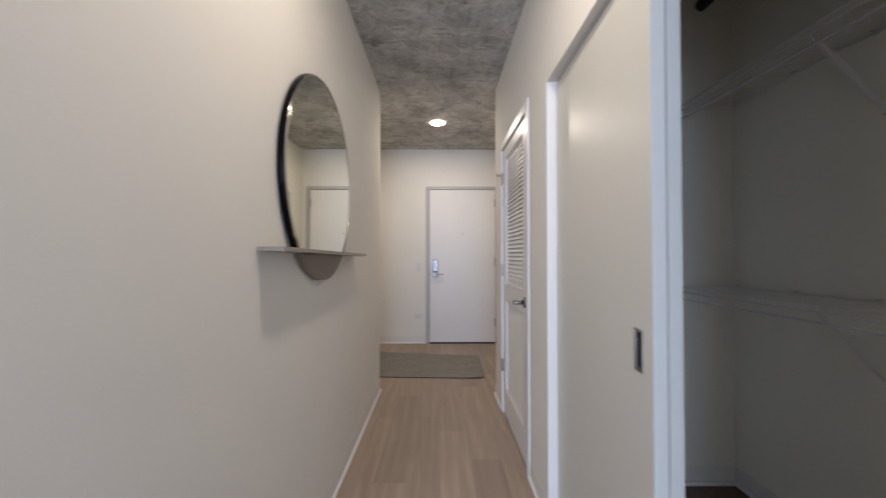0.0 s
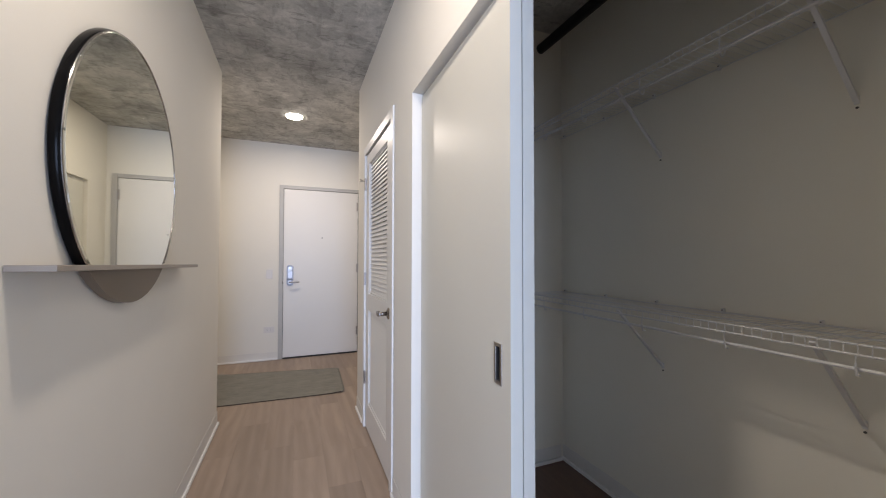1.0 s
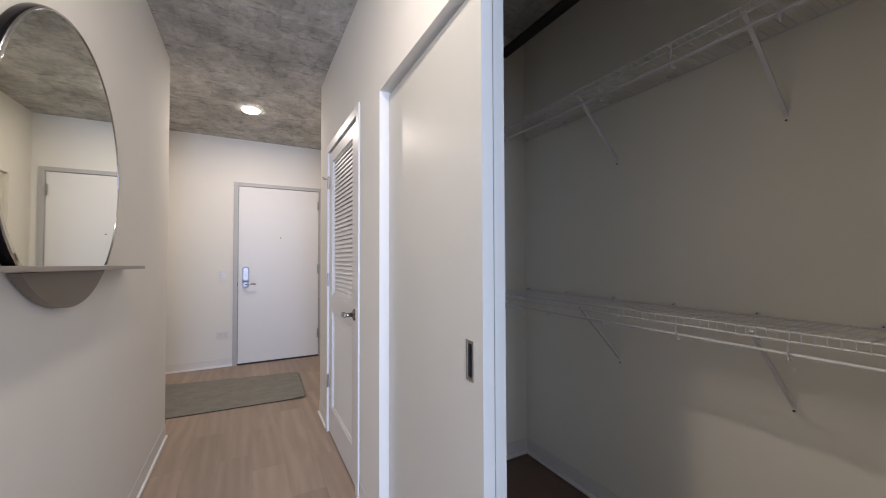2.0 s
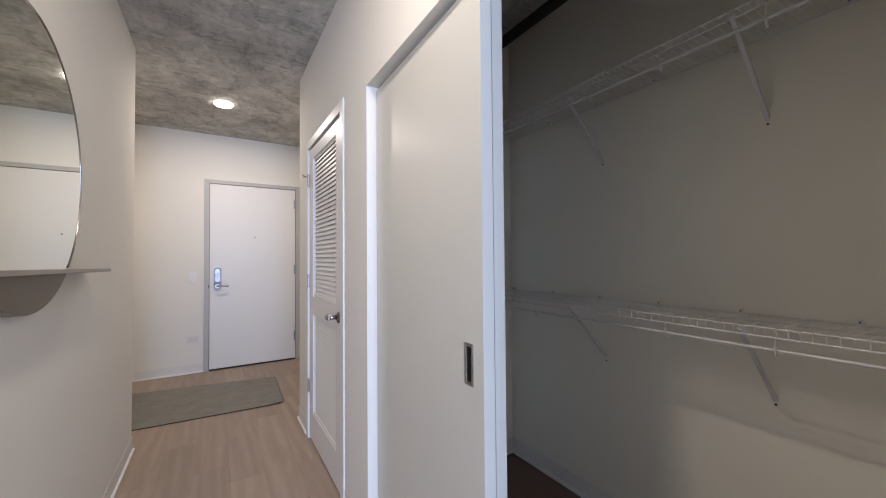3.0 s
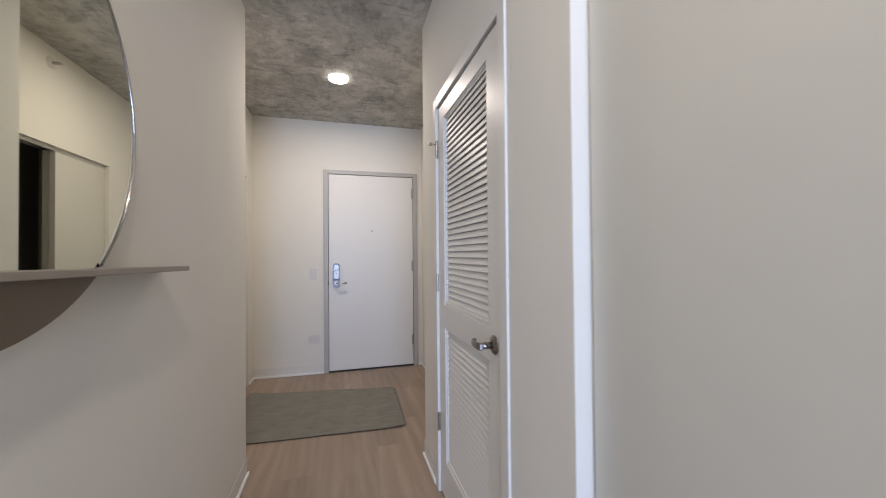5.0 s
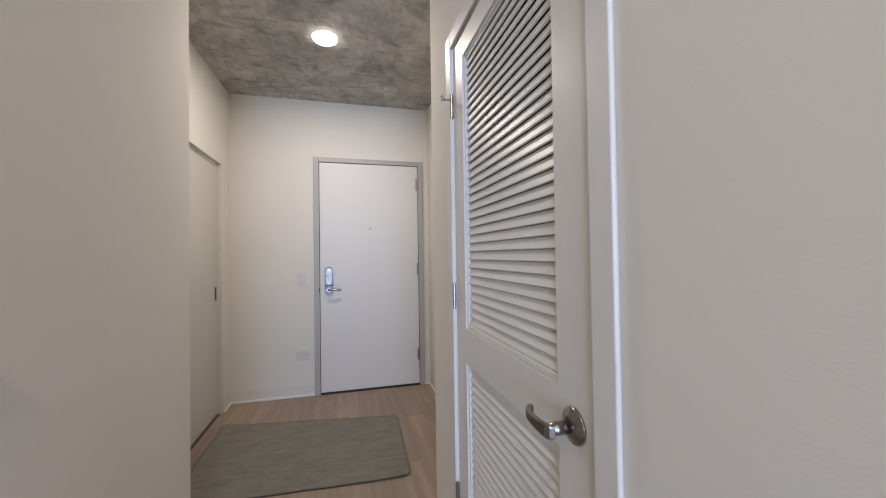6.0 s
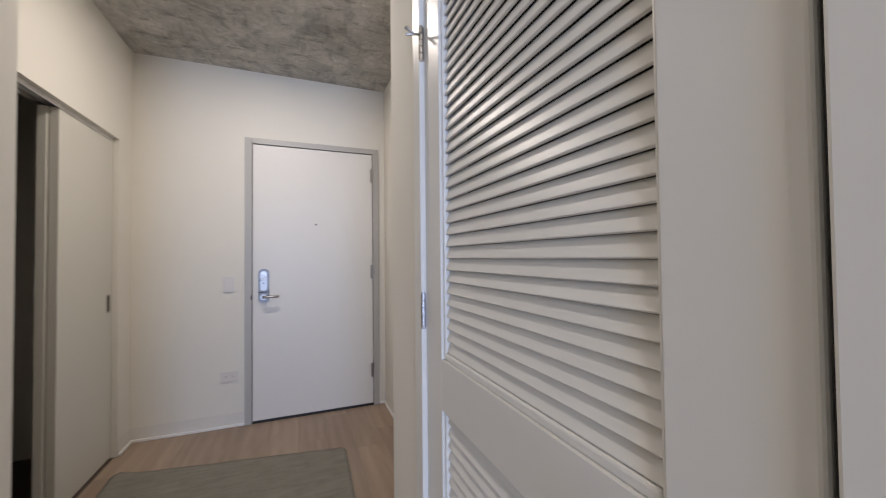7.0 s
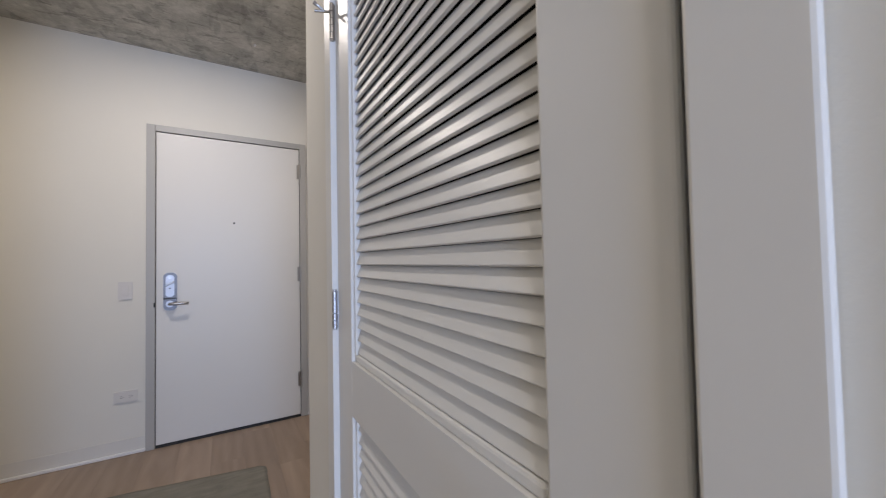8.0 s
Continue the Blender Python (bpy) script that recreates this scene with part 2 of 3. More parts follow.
def box(bm, x0, x1, y0, y1, z0, z1, bevel=0.0, seg=2):
    r = bmesh.ops.create_cube(bm, size=1, matrix=Matrix.Translation(((x0 + x1) / 2, (y0 + y1) / 2, (z0 + z1) / 2)) @ Matrix.Diagonal((abs(x1 - x0), abs(y1 - y0), abs(z1 - z0), 1)))
    if bevel:
        edges = list({e for v in r["verts"] for e in v.link_edges})
        bmesh.ops.bevel(bm, geom=edges, offset=bevel, segments=seg, affect="EDGES", profile=0.5)
    return bm


def boxes(*rows, bevel=0.0):
    bm = bmesh.new()
    for r in rows:
        box(bm, *r, bevel=bevel)
    return bm


def rod(bm, a, b, r, n=8, r2=None):
    a, b = Vector(a), Vector(b)
    m = Matrix.Translation((a + b) / 2) @ (b - a).to_track_quat("Z", "Y").to_matrix().to_4x4()
    bmesh.ops.create_cone(bm, cap_ends=True, segments=n, radius1=r, radius2=r if r2 is None else r2, depth=(b - a).length, matrix=m)
    return bm


def tube(points, r, n=8):
    """A bent wire through the points, as one skin of rings."""
    bm = bmesh.new()
    pts = [Vector(p) for p in points]
    rings = []
    for i, p in enumerate(pts):
        d = (pts[min(i + 1, len(pts) - 1)] - pts[max(i - 1, 0)]).normalized()
        q = d.to_track_quat("Z", "Y").to_matrix()
        rings.append([bm.verts.new(p + q @ Vector((r * math.cos(k * math.tau / n), r * math.sin(k * math.tau / n), 0))) for k in range(n)])
    for a, b in zip(rings, rings[1:]):
        for k in range(n):
            bm.faces.new((a[k], a[(k + 1) % n], b[(k + 1) % n], b[k]))
    bm.faces.new(rings[0])
    bm.faces.new(rings[-1])
    return bm


def lathe_x(profile, n=48):
    """A turned body round the x axis: profile rows of (x, radius)."""
    bm = bmesh.new()
    rings = [[bm.verts.new((x, r * math.cos(k * math.tau / n), r * math.sin(k * math.tau / n))) for k in range(n)] for x, r in profile]
    for a, b in zip(rings, rings[1:]):
        for k in range(n):
            bm.faces.new((a[k], a[(k + 1) % n], b[(k + 1) % n], b[k]))
    bm.faces.new(rings[0])
    bm.faces.new(rings[-1])
    return bm


def rounded_plate(cx, cz, w, h, r, y0, y1, bevel=0.003, n=8):
    """A plate in the xz plane with round corners."""
    bm = bmesh.new()
    pts = []
    for sx, sz, a0 in ((1, 1, 0), (-1, 1, 90), (-1, -1, 180), (1, -1, 270)):
        for k in range(n + 1):
            a = radians(a0 + 90 * k / n)
            pts.append((cx + sx * (w / 2 - r) + r * math.cos(a), cz + sz * (h / 2 - r) + r * math.sin(a)))
    f = bm.faces.new([bm.verts.new((x, y1, z)) for x, z in pts])
    ex = bmesh.ops.extrude_face_region(bm, geom=[f])
    top = [v for v in ex["geom"] if isinstance(v, bmesh.types.BMVert)]
    for v in top:
        v.co.y = y0
    front = [g for g in ex["geom"] if isinstance(g, bmesh.types.BMFace)]
    bmesh.ops.bevel(bm, geom=[e for fc in front for e in fc.edges], offset=bevel, segments=2, affect="EDGES")
    return bm


def thing(name, label, category, at=(0, 0, 0), group="", kind=""):
    e = new(name)
    e.empty_display_size = 0.1
    e.location = at
    return tagged(e, label, category, group, kind)


def structure(name, bm, mat, label, category="wall"):
    return tagged(link(name, bm, mat), label, category, kind="structure")


# ---- plan ----
XL, XR = -0.198, 0.845            # hall walls
YCL, YC = 3.648, 3.568            # where the hall opens into the entry
XVL, XVR, YB = -0.545, 1.235, 5.432
T = 0.13                          # wall thickness
CB, CE = 1.940, 2.290             # wardrobe back wall and far end wall
CN = 0.26                         # wardrobe near end wall
J0, J1, HZ = 0.440, 2.014, 2.044  # wardrobe opening
L0, L1, LZ = 2.3972, 3.208, 2.058  # louvred door opening
VZ = 2.040                        # entry wardrobes' opening height
VL0, VL1 = 4.100, 5.240
VR0, VR1 = 3.930, 5.060

structure("floor", boxes((-2.4, 2.4, WINDOW_Y - 0.2, 5.6, -0.12, -0.004)), SUBFLOOR, "dark joint bed under the plank floor", "floor")
ceiling = structure("ceiling", boxes((-2.4, 2.4, WINDOW_Y - 0.2, 5.7, H, H + 0.2), (0.459, 0.4625, 1.2, 3.44, H - 0.0022, H + 0.001), (0.462, 0.520, 3.436, 3.4385, H - 0.0016, H + 0.001), (0.500, 0.540, 3.438, 3.450, H - 0.003, H + 0.001), (-0.30, 0.46, 1.998, 2.001, H - 0.0016, H + 0.001)), CONCRETE, "raw formed concrete slab ceiling with dark smears", "ceiling")

structure("wall_west", boxes((XL - T, XL, 0.12, YCL, 0, H)), WALL, "smooth off-white painted hall wall")
structure("wall_west_return", boxes((XVL - T, XL - T, YCL - T, YCL, 0, H)), WALL, "off-white painted return wall at the entry")
structure("wall_west_entry", boxes((XVL - T, XVL, YCL, VL0, 0, H), (XVL - T, XVL, VL1, YB, 0, H), (XVL - T, XVL, VL0, VL1, VZ, H)), WALL, "off-white entry wall with a wardrobe opening")
structure("wall_north", boxes((-1.45, 0.154, YB, YB + T, 0, H), (1.178, 2.2, YB, YB + T, 0, H), (0.154, 1.178, YB, YB + T, 2.190, H)), WALL, "off-white painted wall round the entry door")
structure("wall_east_entry", boxes((XVR, XVR + T, YC, VR0, 0, H), (XVR, XVR + T, VR1, YB, 0, H), (XVR, XVR + T, VR0, VR1, VZ, H)), WALL, "off-white entry wall with a closet opening")
structure("wall_east_return", boxes((XR + T, XVR + T, YC - T, YC, 0, H)), WALL, "off-white painted return wall")
structure("wall_east", boxes((XR, XR + T, CN - T, J0, 0, H), (XR, XR + T, J0, J1, HZ, H), (XR, XR + T, J1, L0, 0, H), (XR, XR + T, L0, L1, LZ, H), (XR, XR + T, L1, YC, 0, H)), WALL, "off-white hall wall with wardrobe and louvred door openings")
structure("wall_utility", boxes((CB - 0.30, CB - 0.20, CE + 0.1, YC - T, 0, H), (XR + T, CB - 0.30, CE + 0.1, CE + 0.11, 0, H), (XR + T, CB - 0.30, YC - T - 0.01, YC - T, 0, H)), UTILITY_SHADE, "bare inside of the utility cupboard, its unlit dark put into the colour")
structure("wall_wardrobe_back", boxes((CB, CB + 0.12, CN - T, YC - T, 0, H)), CLOSET_WALL_LIFTED, "plain painted back wall of the wardrobe")
structure("wall_wardrobe_end", boxes((XR + T, CB, CE, CE + 0.1, 0, H)), CLOSET_WALL_LIFTED, "plain painted end wall of the wardrobe")
structure("wall_wardrobe_near", boxes((XR + T, CB, CN - T, CN, 0, H)), CLOSET_WALL_LIFTED, "plain painted near wall of the wardrobe")
structure("wall_entry_wardrobe", boxes((-1.35, -1.25, YCL, YB, 0, H), (-1.25, XVL - T, YCL - 0.1, YCL, 0, H)), INNER_SHADE, "plain inside of the entry wardrobe, shade put into its colour")
structure("wall_entry_closet", boxes((1.95, 2.05, YC, YB, 0, H), (XVR + T, 1.95, YC - 0.1, YC, 0, H)), INNER_SHADE, "plain inside of the entry closet, shade put into its colour")
# Unseen walls added to close the room and control its bounced light.
structure("wall_room_west", boxes((-2.3, -2.2, WINDOW_Y, 0.12, 0, H)), ROOM_BOUNCE, "unseen plain room wall, grey tone set for its bounced light")
structure("wall_room_east", boxes((2.2, 2.3, WINDOW_Y, 0.12, 0, H)), ROOM_BOUNCE, "unseen plain room wall, grey tone set for its bounced light")
structure("wall_room_north", boxes((-2.2, XL - T, 0.0, 0.12, 0, H), (CB + 0.12, 2.2, 0.0, 0.12, 0, H)), ROOM_BOUNCE, "unseen plain room wall, grey tone set for its bounced light")
structure("wall_room_south", boxes((-2.3, WINDOW_X[0], WINDOW_Y - T, WINDOW_Y, 0, H), (WINDOW_X[1], 2.3, WINDOW_Y - T, WINDOW_Y, 0, H), (*WINDOW_X, WINDOW_Y - T, WINDOW_Y, 0, WINDOW_Z[0]), (*WINDOW_X, WINDOW_Y - T, WINDOW_Y, WINDOW_Z[1], H)), ROOM_BOUNCE, "unseen plain room wall with a window, grey tone set for its bounced light")

win = tagged(new("window_1"), "wide window of the room behind", "window", kind="structure")
wx0, wx1, wz0, wz1 = WINDOW_X[0], WINDOW_X[1], WINDOW_Z[0], WINDOW_Z[1]
part("window_frame", boxes((wx0, wx0 + 0.05, WINDOW_Y - 0.1, WINDOW_Y - 0.04, wz0, wz1), (wx1 - 0.05, wx1, WINDOW_Y - 0.1, WINDOW_Y - 0.04, wz0, wz1), (wx0 + 0.05, wx1 - 0.05, WINDOW_Y - 0.1, WINDOW_Y - 0.04, wz0, wz0 + 0.05), (wx0 + 0.05, wx1 - 0.05, WINDOW_Y - 0.1, WINDOW_Y - 0.04, wz1 - 0.05, wz1)), STEEL, win)
pane = part("pane", boxes((wx0 + 0.05, wx1 - 0.05, WINDOW_Y - 0.075, WINDOW_Y - 0.069, wz0 + 0.05, wz1 - 0.05)), GLASS, win)
pane.visible_shadow = False


# ---- baseboards: flat board with a white shoe bead ----
def baseboard(x0, y0, x1, y1, nx, ny, h=0.100, t=0.0045):
    """A board along a wall face from one end to the other; (nx, ny) points into the room."""
    b = tagged(new("baseboard"), "low off-white painted baseboard with a pale bead", "baseboard", kind="structure")
    e = 0.0015
    ax, bx = sorted((x0 + nx * e, x1 + nx * t)) if nx else sorted((x0, x1))
    ay, by = sorted((y0 + ny * e, y1 + ny * t)) if ny else sorted((y0, y1))
    part("board", box(bmesh.new(), ax, bx, ay, by, 0.0, h, 0.0012), BASE, b)
    s0, s1 = t + 0.0005, t + 0.014
    ax, bx = sorted((x0 + nx * s0, x1 + nx * s1)) if nx else sorted((x0, x1))
    ay, by = sorted((y0 + ny * s0, y1 + ny * s1)) if ny else sorted((y0, y1))
    part("bead", box(bmesh.new(), ax, bx, ay, by, 0.0, 0.022, 0.005), SHOE, b)


baseboard(XL, 0.13, XL, YCL + 0.006, 1, 0)
baseboard(XVL, YCL, XL, YCL, 0, 1)
baseboard(XVL, YCL + 0.02, XVL, VL0, 1, 0)
baseboard(XVL, VL1, XVL, YB - 0.02, 1, 0)
baseboard(XVL, YB, 0.153, YB, 0, -1)
baseboard(1.179, YB, XVR, YB, 0, -1)
baseboard(XVR, VR1, XVR, YB - 0.02, -1, 0)
baseboard(XVR, YC + 0.02, XVR, VR0, -1, 0)
baseboard(XR, YC, XVR, YC, 0, 1)
baseboard(XR, J1, XR, 2.3425, -1, 0)
baseboard(XR, 3.266, XR, YC + 0.006, -1, 0)
baseboard(XR, CN - T, XR, J0, -1, 0)
baseboard(CB, CN, CB, CE, -1, 0, 0.095)
baseboard(XR + T, CE, CB - 0.02, CE, 0, -1, 0.095)

structure("wardrobe_floor", boxes((XR + 0.03, CB, CN, CE, -0.003, 0.0005)), CLOSET_FLOOR, "wood floor inside the wardrobe, shade put into its dark colour", "floor")


# ---- entry door ----
def butt_hinge(parent, x, y, z, h=0.105, mat=NICKEL, axis="x", leaf=0.022):
    """A knuckle barrel of five pieces with its leaf and two tips."""
    g = new("hinge")
    g.parent = parent
    bm = bmesh.new()
    for k in range(5):
        rod(bm, (x, y, z - h / 2 + k * h / 5 + 0.0008), (x, y, z - h / 2 + (k + 1) * h / 5 - 0.0008), 0.0068, 12)
    rod(bm, (x, y, z - h / 2 - 0.004), (x, y, z - h / 2), 0.005, 10)
    rod(bm, (x, y, z + h / 2), (x, y, z + h / 2 + 0.004), 0.005, 10)
    part("barrel", bm, mat, g)
    if axis == "x":
        part("hinge_leaf", boxes((x - leaf, x - 0.004, y + 0.004, y + 0.0065, z - h / 2, z + h / 2)), mat, g)
    else:
        part("hinge_leaf", boxes((x + 0.002, x + 0.0115, y - 0.0035, y - 0.0015, z - h / 2, z + h / 2)), mat, g)
        part("hinge_leaf", boxes((x + 0.0095, x + 0.0118, y - 0.020, y - 0.0045, z - h / 2, z + h / 2)), mat, g)
        part("screw", rod(bmesh.new(), (x + 0.0085, y - 0.0045, z + h * 0.3), (x + 0.0085, y - 0.003, z + h * 0.3), 0.0016, 8), mat, g)
    return g


door1 = tagged(new("door_1"), "closed white flush entry door in a grey steel frame", "door", kind="structure")
FY = YB - 0.022
bm = boxes((0.154, 0.2025, FY, YB + T, 0, 2.190), (1.1305, 1.178, FY, YB + T, 0, 2.190), (0.2025, 1.1305, FY, YB + T, 2.1465, 2.190), bevel=0.003)
part("door_frame", bm, FRAME, door1, "grey painted steel door frame")
part("door_leaf", box(bmesh.new(), 0.2065, 1.1265, FY + 0.012, FY + 0.055, 0.019, 2.1425, 0.002), ENTRY, door1)
part("door_sweep", boxes((0.2045, 1.1285, FY + 0.009, FY + 0.050, 0.000, 0.0185)), DARK, door1, "dark rubber door sweep")
part("stop_strip", boxes((0.2025, 0.2045, FY + 0.02, FY + 0.06, 0.014, 2.1465), (1.1285, 1.1305, FY + 0.02, FY + 0.06, 0.014, 2.1465)), DARK, door1)
for hz in (1.960, 1.135, 0.300):
    butt_hinge(door1, 1.130, FY - 0.002, hz, 0.115)
part("strike_plate", boxes((0.195, 0.2025, FY - 0.0015, FY + 0.01, 0.945, 0.975)), DARK, door1)
lk = new("door_lock")
lk.parent = door1
FL = FY + 0.012
part("escutcheon", rounded_plate(0.285, 1.046, 0.076, 0.258, 0.030, FL - 0.020, FL, 0.010), LOCK_BODY, lk, "satin chrome lock plate")
part("face_plate", rounded_plate(0.285, 1.085, 0.048, 0.150, 0.022, FL - 0.025, FL - 0.0195, 0.004), CHROME, lk)
turn = part("thumb_turn", box(bmesh.new(), -0.026, 0.026, -0.016, 0, -0.0065, 0.0065, 0.004), NICKEL, lk, "slanting oval thumb turn")
turn.matrix_local = Matrix.Translation((0.285, FL - 0.025, 1.100)) @ pose(0, 0, 0, 0, -28, 0)
part("key_cover", rod(bmesh.new(), (0.285, FL - 0.024, 1.142), (0.285, FL - 0.029, 1.142), 0.009, 16), NICKEL, lk)
part("key_slot", rod(bmesh.new(), (0.285, FL - 0.024, 1.068), (0.285, FL - 0.0275, 1.068), 0.005, 12), DARK, lk)
part("seam", boxes((0.2465, 0.3235, FL - 0.0215, FL - 0.004, 0.995, 1.003)), DARK, lk)
part("rosette", rod(bmesh.new(), (0.285, FL - 0.019, 0.962), (0.285, FL - 0.034, 0.962), 0.022, 24), CHROME, lk)
part("lever", tube([(0.285, FL - 0.028, 0.962), (0.285, FL - 0.052, 0.962), (0.292, FL - 0.060, 0.963), (0.320, FL - 0.062, 0.964), (0.360, FL - 0.060, 0.964), (0.392, FL - 0.055, 0.963)], 0.0095, 10), CHROME, lk, "", True)
part("peephole", rod(bmesh.new(), (0.668, FL - 0.003, 1.530), (0.668, FL + 0.005, 1.530), 0.007, 14), DARK, door1)

# ---- wall plates by the entry door ----
sw = thing("light_switch", "white rocker light switch on the entry wall", "light switch", (0.046, YB, 1.065))
part("cover_plate", rounded_plate(0, 0, 0.074, 0.116, 0.006, -0.008, 0, 0.002), PLASTIC, sw)
part("rocker", box(bmesh.new(), -0.0165, 0.0165, -0.0115, -0.0075, -0.033, 0.033, 0.002), PLASTIC, sw)
oul = thing("wall_outlet", "white horizontal duplex outlet low on the entry wall", "outlet", (0.050, YB, 0.376))
part("cover_plate", rounded_plate(0, 0, 0.120, 0.074, 0.006, -0.008, 0, 0.002), PLASTIC, oul)
for sx in (-0.022, 0.022):
    rc = part("receptacle", rounded_plate(sx, 0, 0.034, 0.028, 0.010, -0.0085, -0.0055, 0.001), PLASTIC, oul)
    part("slot", boxes((sx - 0.004, sx + 0.004, -0.0092, -0.0082, 0.005, 0.0068), (sx - 0.004, sx + 0.004, -0.0092, -0.0082, -0.0068, -0.005), (sx + 0.009, sx + 0.012, -0.0092, -0.0082, -0.002, 0.002)), DARK, rc)


# ---- downlights ----
def downlight(x, y):
    d = thing("downlight", "round recessed white ceiling downlight, switched on", "ceiling light", (x, y, H), "hall downlights")
    bm = bmesh.new()
    n = 40
    prof = [(0.0822, 0.0), (0.0822, -0.003), (0.0812, -0.0046), (0.0798, -0.0046), (0.079, -0.003)]
    rings = [[bm.verts.new((r * math.cos(k * math.tau / n), r * math.sin(k * math.tau / n), z)) for k in range(n)] for r, z in prof]
    for a, b in zip(rings, rings[1:]):
        for k in range(n):
            bm.faces.new((a[k], a[(k + 1) % n], b[(k + 1) % n], b[k]))
    part("trim_ring", bm, PLASTIC, d, "", True)
    bm = bmesh.new()
    prof = [(0.0792, -0.004), (0.078, -0.011), (0.0735, -0.017), (0.066, -0.0215), (0.055, -0.024)]
    rings = [[bm.verts.new((r * math.cos(k * math.tau / n), r * math.sin(k * math.tau / n), z)) for k in range(n)] for r, z in prof]
    for a, b in zip(rings, rings[1:]):
        for k in range(n):
            bm.faces.new((a[k], a[(k + 1) % n], b[(k + 1) % n], b[k]))
    bm.faces.new(rings[-1])
    part("diffuser", bm, GLOW, d, "glowing white diffuser")


for lx, ly in LAMP_AT:
    downlight(lx, ly)


# ---- bypass wardrobe doors: one leaf of a stack ----
PULL_W, PULL_H, PULL_F, PULL_D = 0.021, 0.057, 0.0095, 0.015


def flush_pull(parent, x, y, z, face):
    """A rectangular flush pull: a thin plate frame round a cup sunk into the door; face is the way it looks along x."""
    g = new("flush_pull")
    g.parent = parent
    w, h, f = PULL_W, PULL_H, PULL_F
    xs = sorted((x, x + face * 0.0022))
    part("pull_frame", boxes((*xs, y - w, y - w + f, z - h, z + h), (*xs, y + w - f, y + w, z - h, z + h), (*xs, y - w + f, y + w - f, z + h - f, z + h), (*xs, y - w + f, y + w - f, z - h, z - h + f), bevel=0.0005), NICKEL, g, "satin nickel pull plate")
    a, b = w - f, h - f
    bm = bmesh.new()
    rim = [bm.verts.new((x, y + sy * a, z + sz * b)) for sy, sz in ((-1, -1), (1, -1), (1, 1), (-1, 1))]
    low = [bm.verts.new((x - face * PULL_D, y + sy * a * 0.86, z + sz * b * 0.94)) for sy, sz in ((-1, -1), (1, -1), (1, 1), (-1, 1))]
    for k in range(4):
        bm.faces.new((rim[k], rim[(k + 1) % 4], low[(k + 1) % 4], low[k]))
    bm.faces.new(low)
    part("pull_cup", bm, CUP, g, "dark nickel cup of the pull")


def sliding_leaf(label, x0, x1, y0, y1, z1, pull=None, face=-1, group=""):
    d = thing("sliding_door", label, "sliding door", ((x0 + x1) / 2, (y0 + y1) / 2, 0.0), group)
    cx, cy = (x0 + x1) / 2, (y0 + y1) / 2
    a, b, u, v = x0 - cx, x1 - cx, y0 - cy, y1 - cy
    if pull:
        py, pz, w, h = pull[0] - cy, pull[1], PULL_W - PULL_F + 0.001, PULL_H - PULL_F + 0.001
        bm = boxes((a, b, u, py - w, 0.012, z1), (a, b, py + w, v, 0.012, z1), (a, b, py - w, py + w, 0.012, pz - h), (a, b, py - w, py + w, pz + h, z1))
        part("panel", bm, DOOR, d)
        flush_pull(d, a if face < 0 else b, py, pz, face)
    else:
        part("panel", box(bmesh.new(), a, b, u, v, 0.012, z1, 0.0015), DOOR, d)
    for hy in (u + 0.12, v - 0.12):
        part("hanger", boxes((-0.006, 0.006, hy - 0.03, hy + 0.03, z1, z1 + 0.014)), STEEL, d)
    part("floor_guide", boxes((-0.010, 0.010, -0.03, 0.03, 0.0, 0.0118)), DARK, d)
    return d


G = "bypass wardrobe doors"
LE = 1.223
for leaf in (
    sliding_leaf("off-white flush sliding wardrobe door with a nickel flush pull, pushed open", 0.872, 0.908, LE, 2.004, HZ - 0.018, (LE + 0.066, 0.981), -1, G),
    sliding_leaf("off-white flush sliding wardrobe door stacked behind another", 0.914, 0.950, LE + 0.003, 2.004, HZ - 0.018, None, -1, G),
):
    leaf.rotation_euler = (0, 0, radians(-1.15))    # the pair hangs slightly askew
    leaf.location.x += 0.009
sliding_leaf("off-white flush sliding entry wardrobe door with a dark slim pull", -0.612, -0.577, 4.660, 5.2375, 2.022, (5.185, 0.985), 1, G)
sliding_leaf("off-white flush sliding entry wardrobe door stacked behind", -0.655, -0.618, 4.648, 5.2375, 2.022, None, 1, G)
sliding_leaf("off-white flush sliding closet door, half open", 1.267, 1.301, 4.500, 5.0575, 2.022, (4.560, 0.985), -1, G)
sliding_leaf("off-white flush sliding closet door stacked behind another", 1.307, 1.343, 4.505, 5.0575, 2.022, None, -1, G)


def track(x0, x1, y0, y1, z, front=0):
    t = thing("sliding_door_track", "grey metal double track under the opening's head", "door track", ((x0 + x1) / 2, (y0 + y1) / 2, z))
    w, l = (x1 - x0) / 2, (y1 - y0) / 2
    part("channel", boxes((-w, w, -l, l, -0.004, -0.001), (-w, -w + 0.003, -l, l, -0.016, -0.004), (w - 0.003, w, -l, l, -0.016, -0.004), (-0.0015, 0.0015, -l, l, -0.016, -0.004)), STEEL, t)
    if front:
        a, b = sorted((front * (w + 0.001), front * (w + 0.004)))
        part("fascia", boxes((a, b, -l, l, -0.022, -0.001)), TRIM, t, "narrow white painted fascia")


track(0.898, 0.966, J0 + 0.003, J1 - 0.003, HZ)
track(-0.660, -0.576, VL0 + 0.003, VL1 - 0.003, VZ, 1)
track(1.266, 1.348, VR0 + 0.003, VR1 - 0.003, VZ, -1)


